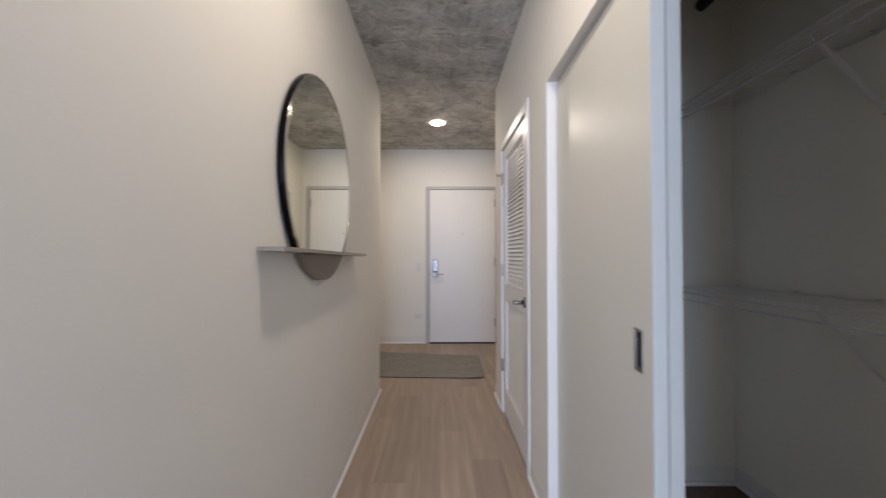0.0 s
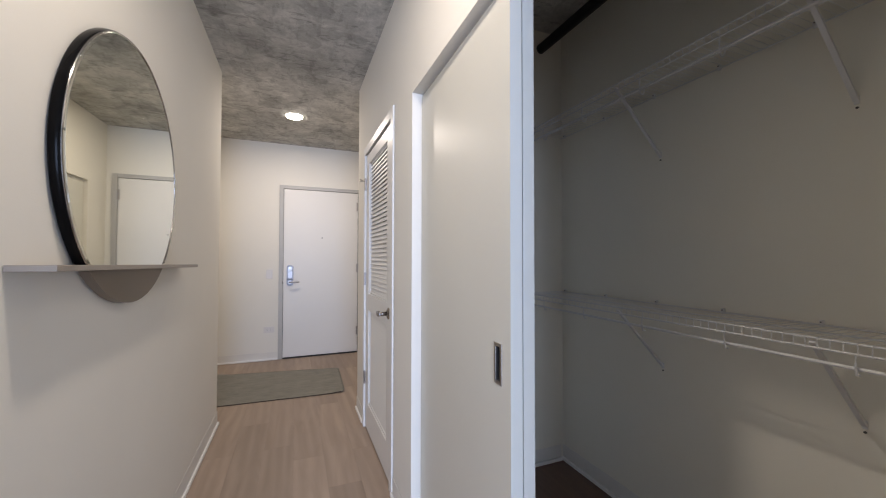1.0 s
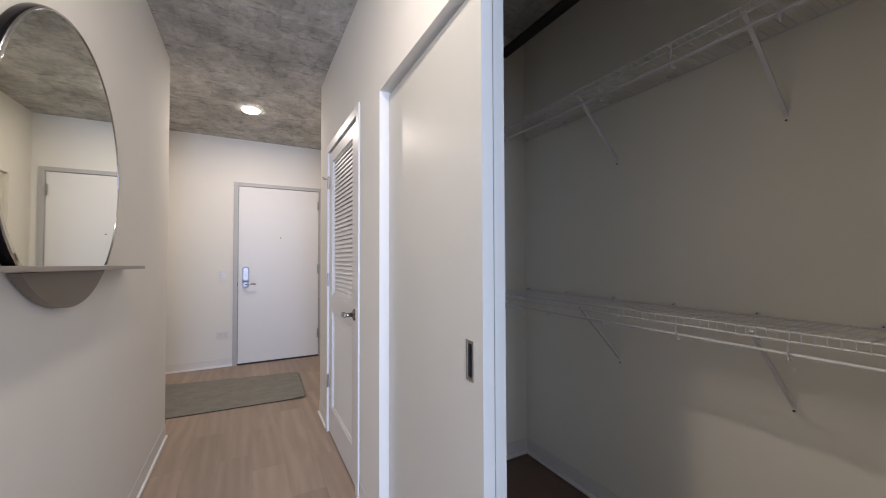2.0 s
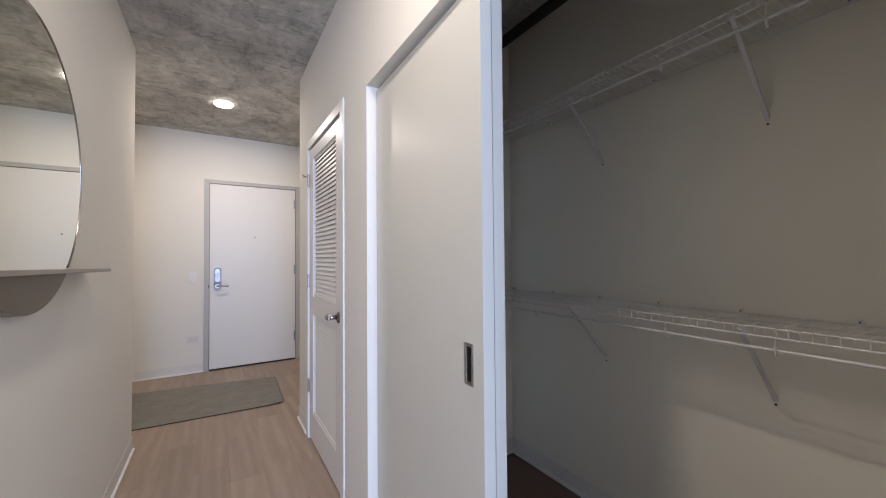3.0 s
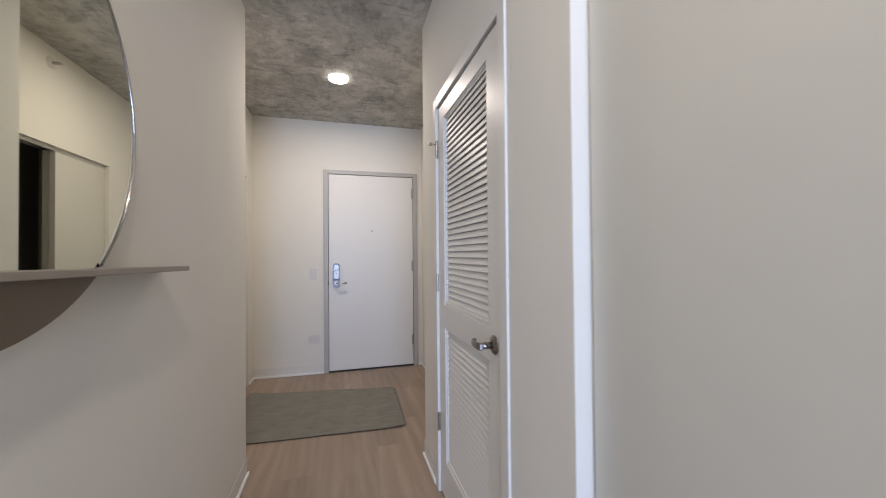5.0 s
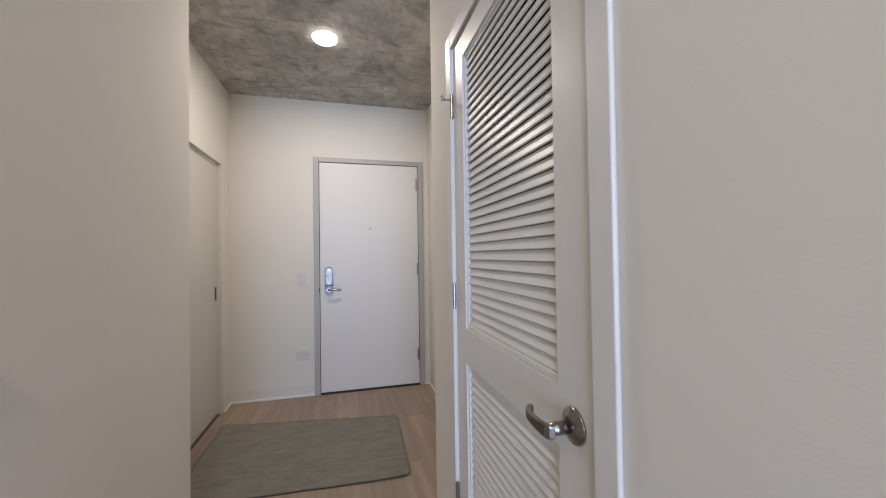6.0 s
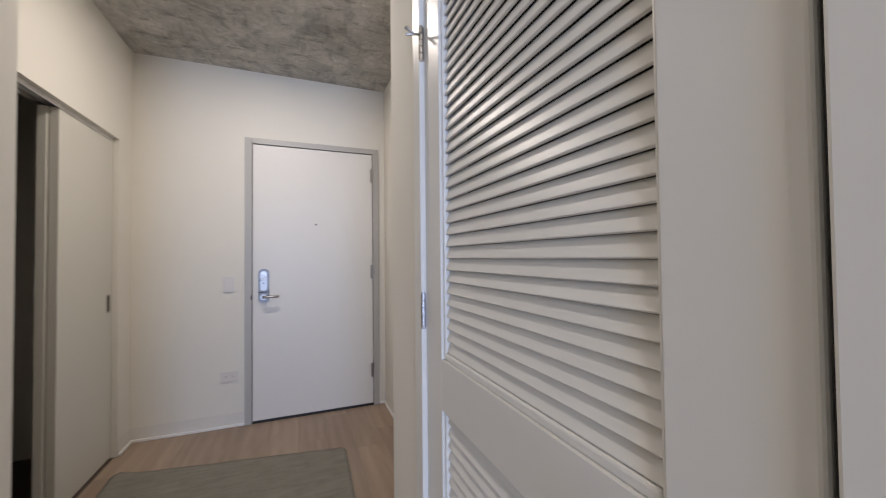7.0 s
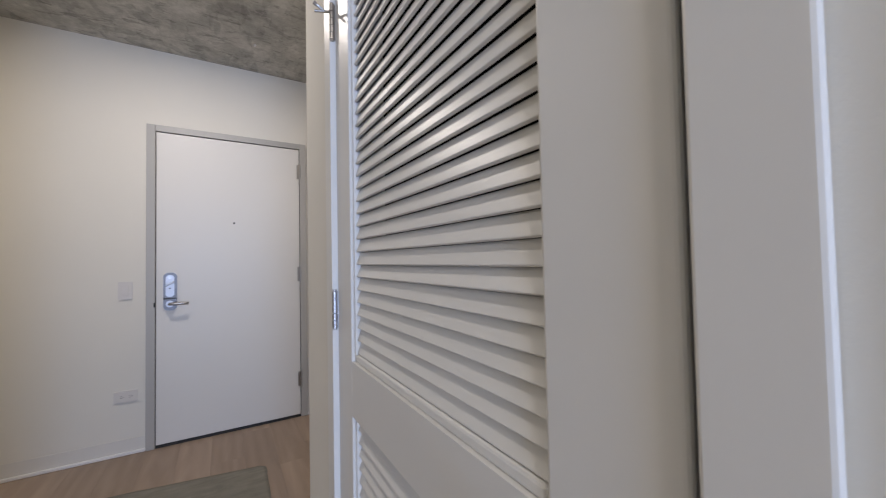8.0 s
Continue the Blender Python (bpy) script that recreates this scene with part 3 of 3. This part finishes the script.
# ---- louvred door ----
def louvred_door():
    d = tagged(new("door_2"), "white painted louvred utility door, closed, with nickel lever", "door", kind="structure")
    cx0, cx1 = XR - 0.011, XR - 0.001
    w = 0.057
    bm = boxes((cx0, cx1, L0 - w, L0, 0, LZ + w), (cx0, cx1, L1, L1 + w, 0, LZ + w), (cx0 + 0.0008, cx1, L0, L1, LZ, LZ + w), bevel=0.003)
    part("casing", bm, TRIM, d)
    part("jamb", boxes((XR + 0.045, XR + T, L0, L0 + 0.006, 0, LZ - 0.006), (XR - 0.0118, XR + T, L1 - 0.004, L1 - 0.0005, 0, LZ - 0.006), (XR + 0.045, XR + T, L0, L1, LZ - 0.006, LZ)), TRIM, d)
    # The stop's dark colour puts shade into the gaps round the leaf.
    part("door_stop", boxes((XR + 0.047, XR + 0.060, L0 + 0.006, L0 + 0.020, 0, LZ - 0.006), (XR + 0.047, XR + 0.060, L1 - 0.020, L1 - 0.0045, 0, LZ - 0.006), (XR + 0.047, XR + 0.060, L0 + 0.020, L1 - 0.020, LZ - 0.02, LZ - 0.006)), DARK, d)
    x0, x1 = XR + 0.002, XR + 0.037          # leaf faces
    a, b = L0 + 0.0080, L1 - 0.0055            # leaf edges
    p0, p1 = 2.520, 3.095                    # panel edges
    z0, z1 = 0.014, LZ - 0.010
    up0, up1, lo0, lo1 = 1.010, 1.972, 0.205, 0.890
    bv = 0.002
    # Black strip added to paint the shade of the latch gap.
    part("latch_gap_shade", boxes((XR - 0.0008, XR + 0.0445, L0 + 0.0004, L0 + 0.0036, 0.002, LZ - 0.008)), DARK, d, "added dark strip standing for the shade in the latch gap")
    bm = box(bmesh.new(), x0, x1, a, p0, z0, z1)
    outer = [e for e in bm.edges if all(abs(v.co.y - a) < 1e-5 and abs(v.co.x - x0) < 1e-5 for v in e.verts)]
    bmesh.ops.bevel(bm, geom=outer, offset=0.006, segments=4, affect="EDGES", profile=0.5)
    part("stile", bm, TRIM, d)
    part("stile", box(bmesh.new(), x0, x1, p1, b, z0, z1, bv), TRIM, d)
    part("top_rail", box(bmesh.new(), x0 + 0.0004, x1, p0, p1, up1, z1 - 0.0005, 0), TRIM, d)
    part("lock_rail", box(bmesh.new(), x0 + 0.0004, x1, p0, p1, lo1, up0, 0), TRIM, d)
    part("bottom_rail", box(bmesh.new(), x0 + 0.0004, x1, p0, p1, z0, lo0, 0), TRIM, d)
    s, pitch = 0.010, 0.02806
    for q0, q1, first in ((up0, up1, 1.0411), (lo0, lo1, lo0 + 0.024)):
        bm = bmesh.new()
        for r in ((p0, p0 + s, q0, q1), (p1 - s, p1, q0, q1), (p0 + s, p1 - s, q0, q0 + 0.0165), (p0 + s, p1 - s, q1 - s, q1)):
            box(bm, x0 + 0.0060, x1 - 0.0060, *r, bevel=0.004)
        part("panel_bead", bm, TRIM, d)
        slat = bmesh.new()
        box(slat, -0.0143, 0.0143, -(p1 - p0) / 2 + s, (p1 - p0) / 2 - s, -0.0029, 0.0029, 0.0014, 2)
        me = bpy.data.meshes.new("slat")
        slat.to_mesh(me)
        slat.free()
        me.materials.append(TRIM)
        k, z = 0, first
        while z < q1 - 0.004:
            loose = q0 == up0 and k == 6                     # one slat has worked loose
            ob = new("slat", me)
            ob.parent = d
            ob.matrix_local = pose((x0 + x1) / 2 - 0.0002, (p0 + p1) / 2, z + (0.0004 if loose else 0), -0.22 if loose else 0, -65 if loose else -70, 0)
            k, z = k + 1, z + pitch
    for hz in (1.838, 1.118, 0.376):
        butt_hinge(d, XR - 0.006, L1 - 0.004, hz - 0.004, 0.090, CHROME if hz == 1.118 else NICKEL, "y", 0.026)
    ds = new("hinge_stop")
    ds.parent = d
    hx, hy, hz = XR - 0.006, L1 - 0.004, 1.838 + 0.022
    part("stop_arm", tube([(hx, hy, hz), (hx - 0.016, hy + 0.008, hz + 0.002), (hx - 0.038, hy + 0.016, hz + 0.001)], 0.0035, 8), NICKEL, ds)
    part("stop_arm", tube([(hx - 0.016, hy + 0.008, hz + 0.002), (hx - 0.030, hy + 0.006, hz + 0.008), (hx - 0.038, hy + 0.005, hz + 0.012)], 0.0035, 8), NICKEL, ds)
    part("stop_pad", rod(bmesh.new(), (hx - 0.036, hy + 0.005, hz + 0.011), (hx - 0.043, hy + 0.004, hz + 0.014), 0.0045, 10), NICKEL, ds)
    lv = new("lever_handle")
    lv.parent = d
    ly, lz = 2.466, 0.954
    bm = lathe_x([(0.0, 0.0335), (-0.0030, 0.0335), (-0.0055, 0.0320), (-0.0065, 0.0262), (-0.0100, 0.0228), (-0.0125, 0.0170), (-0.0140, 0.0125)], 40)
    part("rosette", bm, DARK_NICKEL, lv, "", True).location = (x0, ly, lz)
    part("neck", rod(bmesh.new(), (x0 - 0.010, ly, lz), (x0 - 0.058, ly, lz), 0.0118, 28), DARK_NICKEL, lv, "", True)
    bm = bmesh.new()
    path = [(-0.050, -0.0125, 0.0100), (-0.0570, -0.0105, 0.0118), (-0.0600, -0.002, 0.0120), (-0.0600, 0.020, 0.0112), (-0.0580, 0.050, 0.0100), (-0.0540, 0.074, 0.0092), (-0.0480, 0.090, 0.0088), (-0.0400, 0.099, 0.0086), (-0.0320, 0.102, 0.0084)]
    rings = []
    for k, (dx, dy, h) in enumerate(path):
        q0, q1 = path[max(k - 1, 0)], path[min(k + 1, len(path) - 1)]
        way = Vector((q1[0] - q0[0], q1[1] - q0[1], 0)).normalized()
        side = Vector((way.y, -way.x, 0)) * 0.0048
        centre = Vector((x0 + dx, ly + dy, lz - 0.05 * max(0.0, dy)))
        rings.append([bm.verts.new(centre + side * sx + Vector((0, 0, h * sz))) for sx, sz in ((1, 0.72), (0.72, 1), (-0.72, 1), (-1, 0.72), (-1, -0.72), (-0.72, -1), (0.72, -1), (1, -0.72))])
    for r0, r1 in zip(rings, rings[1:]):
        for j in range(8):
            bm.faces.new((r0[j], r0[(j + 1) % 8], r1[(j + 1) % 8], r1[j]))
    bm.faces.new(rings[0])
    bm.faces.new(rings[-1])
    part("grip", bm, DARK_NICKEL, lv)


louvred_door()

# ---- round mirror with shelf ----
MY, MZ, MR = 1.966, 1.562, 0.442
FACE = 0.030                      # the glass stands this far off the wall
mir = thing("round_mirror", "round wall mirror in a black rim over a taupe plate", "mirror", (XL, MY, MZ))
SZ = 1.247 - MZ
n = 96


def disc_part(bm, x, r, upper, cut):
    """The part of a disc facing +x above or below the height cut."""
    a0 = math.asin(cut / r)
    lo, hi = (a0, math.pi - a0) if upper else (math.pi - a0, math.tau + a0)
    vs = [bm.verts.new((x, r * math.cos(lo + (hi - lo) * k / n), r * math.sin(lo + (hi - lo) * k / n))) for k in range(n + 1)]
    return bm.faces.new(vs)


def slab_part(x0, x1, r, upper, cut):
    bm = bmesh.new()
    f = disc_part(bm, x0, r, upper, cut)
    ex = bmesh.ops.extrude_face_region(bm, geom=[f])
    for v in ex["geom"]:
        if isinstance(v, bmesh.types.BMVert):
            v.co.x = x1
    return bm


def rim_ring(cut, prof):
    """A band round the upper disc, open where the shelf cuts it; prof rows of (depth, radius)."""
    bm = bmesh.new()
    prof = prof or [(0.0055, MR - 0.060), (0.0055, MR - 0.001), (0.0080, MR), (FACE - 0.012, MR), (FACE - 0.005, MR - 0.0015), (FACE - 0.001, MR - 0.004)]
    a0 = math.asin(cut / MR)
    rings = []
    for x, r in prof:
        rings.append([bm.verts.new((x, r * math.cos(a0 + (math.pi - 2 * a0) * k / n), r * math.sin(a0 + (math.pi - 2 * a0) * k / n))) for k in range(n + 1)])
    for a, b in zip(rings, rings[1:]):
        for k in range(n):
            bm.faces.new((a[k], a[k + 1], b[k + 1], b[k]))
    return bm


part("back_mount", lathe_x([(0.001, MR - 0.075), (0.0200, MR - 0.075)], 64), BLACK, mir, "black mount behind the glass")
part("rim", rim_ring(SZ, None), RIM, mir, "deep glossy black rim", True)
part("lip", rim_ring(SZ, [(FACE - 0.001, MR - 0.004), (FACE + 0.0017, MR - 0.0052), (FACE + 0.0023, MR - 0.0068), (FACE + 0.0015, MR - 0.0084), (FACE - 0.0015, MR - 0.0086)]), POLISHED, mir, "thin polished metal lip", True)
part("mirror_glass", slab_part(FACE - 0.008, FACE, MR - 0.020, True, SZ - 0.004), MIRROR, mir, "silvered mirror glass")
part("bevel", rim_ring(SZ - 0.004, [(FACE - 0.0003, MR - 0.0214), (FACE - 0.0012, MR - 0.0085)]), MIRROR, mir, "bevelled edge of the mirror glass")
part("lower_plate", slab_part(0.0055, FACE, MR - 0.002, False, SZ - 0.010), TAUPE, mir, "flat taupe metal plate below the shelf")
sh = part("shelf", box(bmesh.new(), 0.001, 0.084, -0.595, 0.595, -0.014, 0, 0.0015), SHELF, mir, "slim taupe shelf across the mirror")
sh.matrix_local = Matrix.Translation((0, 2.002 - MY, SZ + 0.002)) @ pose(0, 0, 0, -0.95, 0, 0)    # it sags slightly


# ---- wire shelves in the wardrobe ----
def wire_shelf(z, label, hooks):
    s = thing("wire_shelf", label, "closet shelf", (CB, 0, z), "wardrobe wire shelves")
    d, y0, y1 = 0.285, CN + 0.004, CE - 0.004
    for name, x, zz, r in (("back_wire", -0.010, 0.0, 0.0030), ("lip_wire", -d, 0.0, 0.0032), ("lip_wire", -d, -0.026, 0.0032), ("middle_wire", -d * 0.5, -0.004, 0.0028)):
        part(name, rod(bmesh.new(), (x, y0, zz), (x, y1, zz), r, 8), WIRE, s)
    bm = bmesh.new()
    y = y0 + 0.012
    while y < y1:
        rod(bm, (-0.010, y, 0.0035), (-d, y, 0.0035), 0.0009, 5)
        rod(bm, (-d - 0.0035, y, 0.0035), (-d - 0.0035, y, -0.028), 0.0012, 5)
        y += 0.0254
    tagged(part("wire_deck", bm, WIRE, s), kind="stuff")
    part("hanging_rod", rod(bmesh.new(), (-d + 0.012, y0, -0.064), (-d + 0.012, y1, -0.064), 0.0050, 10), WIRE, s, "white hanging rod")
    for y in (0.555, 0.865, 1.168, 1.475, 1.800, 2.105):
        if hooks:
            pts = [(-d, y, -0.026), (-d - 0.002, y, -0.050)] + [(-d + 0.012 + 0.013 * math.cos(a), y, -0.070 + 0.022 * math.sin(a)) for a in [radians(v) for v in range(180, 400, 20)]]
            part("rod_hook", tube(pts, 0.0032, 6), WIRE, s)
        else:
            part("rod_hook", tube([(-d, y, -0.026), (-d - 0.002, y, -0.055), (-d + 0.004, y, -0.078), (-d + 0.016, y, -0.080)], 0.0032, 6), WIRE, s)
    for y in (0.31, 0.95, 1.60):
        g = new("bracket")
        g.parent = s
        bm = bmesh.new()
        a, b = Vector((-d + 0.004, y, -0.012)), Vector((-0.006, y, -0.285))
        w = 0.0065
        dirn = (b - a).normalized()
        nrm = Vector((dirn.z, 0, -dirn.x)) * 0.004
        vs = [bm.verts.new(p + o) for p in (a, b) for o in (nrm + Vector((0, w, 0)), nrm - Vector((0, w, 0)), -nrm - Vector((0, w, 0)), -nrm + Vector((0, w, 0)))]
        for q in ((0, 1, 2, 3), (4, 5, 6, 7), (0, 1, 5, 4), (1, 2, 6, 5), (2, 3, 7, 6), (3, 0, 4, 7)):
            bm.faces.new([vs[i] for i in q])
        part("brace", bm, WIRE, g)
        part("foot_plate", box(bmesh.new(), -0.006, -0.001, y - 0.0065, y + 0.0065, -0.296, -0.270, 0.002), WIRE, g)
        part("screw", rod(bmesh.new(), (-0.0005, y, -0.306), (-0.0045, y, -0.306), 0.0036, 10), SCREW, g)
    for y in (0.45, 0.745, 1.040, 1.335, 1.625, 1.930, 2.255):
        part("wall_clip", box(bmesh.new(), -0.014, -0.0005, y - 0.006, y + 0.006, -0.006, 0.016, 0.003), WIRE, s)
        part("clip_screw", rod(bmesh.new(), (-0.013, y, 0.009), (-0.0155, y, 0.009), 0.0026, 8), SCREW, s)


wire_shelf(2.043, "white vinyl-coated wire shelf with hanging rod, upper", True)
wire_shelf(1.060, "white vinyl-coated wire shelf with hanging rod, lower", False)

# ---- black pipe along the wardrobe ceiling ----
pp = thing("ceiling_pipe", "black painted pipe under the wardrobe ceiling", "pipe", (CB - 0.163, 0, H - 0.115))
part("pipe_run", rod(bmesh.new(), (0, CN, 0), (0, CE, 0), 0.030, 20), BLACK, pp, "", True)

# ---- sprinkler on the entry wall ----
sp = thing("wall_sprinkler", "small white sidewall sprinkler head near the ceiling", "sprinkler", (XVR, 4.40, 2.600))
part("escutcheon", lathe_x([(0.0, 0.040), (-0.006, 0.040), (-0.012, 0.030)], 24), PLASTIC, sp)
part("sprinkler_head", rod(bmesh.new(), (-0.010, 0, 0), (-0.050, 0, 0), 0.010, 12), CHROME, sp)
part("deflector", box(bmesh.new(), -0.060, -0.050, -0.018, 0.018, 0.0, 0.004, 0.001), CHROME, sp)

# ---- small pin left in the ceiling ----
pin = thing("ceiling_pin", "small pale anchor stub in the concrete ceiling", "anchor", (0.787, 5.034, H))
part("stub", rod(bmesh.new(), (0, 0, 0.002), (0, 0, -0.012), 0.008, 10, 0.006), PLASTIC, pin)


# ---- rug ----
def rug():
    """A thin woven runner: slightly skewed, softly waved, one corner lifted."""
    c = [Vector((-0.475, 4.038)), Vector((0.798, 3.974)), Vector((0.822, 4.795)), Vector((-0.470, 4.990))]
    nx, ny = 60, 40
    r = thing("entry_rug", "thin grey woven entry rug lying on the plank floor", "rug", (0.19, 4.45, 0))
    bm = bmesh.new()
    th = 0.003

    def spot(u, v):
        far = max(0.0, abs(2 * v - 1) - 0.86) / 0.14          # the corners are rounded off
        u = 0.5 + (u - 0.5) * (1 - 0.055 * (1 - math.sqrt(1 - far * far)))
        p = (c[0] * (1 - u) + c[1] * u) * (1 - v) + (c[3] * (1 - u) + c[2] * u) * v
        z = 0.0008 + 0.0025 * max(0, noise.noise((p.x * 3, p.y * 3, 1)))
        k = max(0, 1 - math.hypot((1 - u) * 6, v * 5))
        k2 = max(0, 1 - math.hypot(u * 6, (1 - v) * 5))
        q = 0.003 * noise.noise((p.x * 7, p.y * 7, 4))
        return Vector((p.x - 0.19 + q, p.y - 4.45 + 0.006 * k + q, z + 0.014 * k * k + 0.02 * k2 * k2))
    lo = [[bm.verts.new(spot(i / nx, j / ny)) for i in range(nx + 1)] for j in range(ny + 1)]
    hi = [[bm.verts.new(v.co + Vector((0, 0, th))) for v in row] for row in lo]
    for j in range(ny):
        for i in range(nx):
            bm.faces.new((hi[j][i], hi[j][i + 1], hi[j + 1][i + 1], hi[j + 1][i]))
            bm.faces.new((lo[j][i], lo[j + 1][i], lo[j + 1][i + 1], lo[j][i + 1]))
    for i in range(nx):
        bm.faces.new((lo[0][i], lo[0][i + 1], hi[0][i + 1], hi[0][i]))
        bm.faces.new((lo[ny][i + 1], lo[ny][i], hi[ny][i], hi[ny][i + 1]))
    for j in range(ny):
        bm.faces.new((lo[j + 1][0], lo[j][0], hi[j][0], hi[j + 1][0]))
        bm.faces.new((lo[j][nx], lo[j + 1][nx], hi[j + 1][nx], hi[j][nx]))
    part("weave", bm, RUG, r, "", True)
    part("binding", tube([spot(i / nx, 0) + Vector((0, -0.002, 0.003)) for i in range(nx + 1)], 0.0032, 6), RUG_EDGE, r, "dark bound edge")


rug()

# ---- floor planks ----
PW, PL = 0.182, 1.22
floor = bpy.data.objects["floor"]
plank_mesh = {}


def plank(x0, x1, y0, y1):
    key = (round(x1 - x0, 3), round(y1 - y0, 3))
    if key not in plank_mesh:
        bm = bmesh.new()
        w, l = key[0] / 2 - 0.0001, key[1] / 2 - 0.0001
        e = 0.0003
        low = [bm.verts.new((sx * w, sy * l, -0.004)) for sx, sy in ((-1, -1), (1, -1), (1, 1), (-1, 1))]
        mid = [bm.verts.new((sx * w, sy * l, -0.0005)) for sx, sy in ((-1, -1), (1, -1), (1, 1), (-1, 1))]
        top = [bm.verts.new((sx * (w - e), sy * (l - e), 0)) for sx, sy in ((-1, -1), (1, -1), (1, 1), (-1, 1))]
        for a, b in ((low, mid), (mid, top)):
            for k in range(4):
                bm.faces.new((a[k], a[(k + 1) % 4], b[(k + 1) % 4], b[k]))
        bm.faces.new(top)
        me = bpy.data.meshes.new("plank")
        bm.to_mesh(me)
        bm.free()
        me.materials.append(PLANK)
        plank_mesh[key] = me
    ob = new("plank", plank_mesh[key])
    ob.location = ((x0 + x1) / 2, (y0 + y1) / 2, 0)
    ob.parent = floor


rng = random.Random(5)
for k in range(25):
    x0 = -2.2 + k * PW
    x1 = min(x0 + PW, 2.2)
    middle = (x0 + x1) / 2
    end = YB if XVL - 0.1 < middle < XVR + 0.2 else 0.0          # the hall and entry, or the room alone
    y = WINDOW_Y - PL * rng.choice((0.15, 0.33, 0.5, 0.68, 0.85))
    while y < end - 0.02:
        a, b = max(y, WINDOW_Y), min(y + PL, end)
        under_wardrobe = middle > XR + 0.1 and a > 0.0 and b < YC
        if b - a > 0.02 and not under_wardrobe:
            plank(x0, x1, a, b)
        y += PL
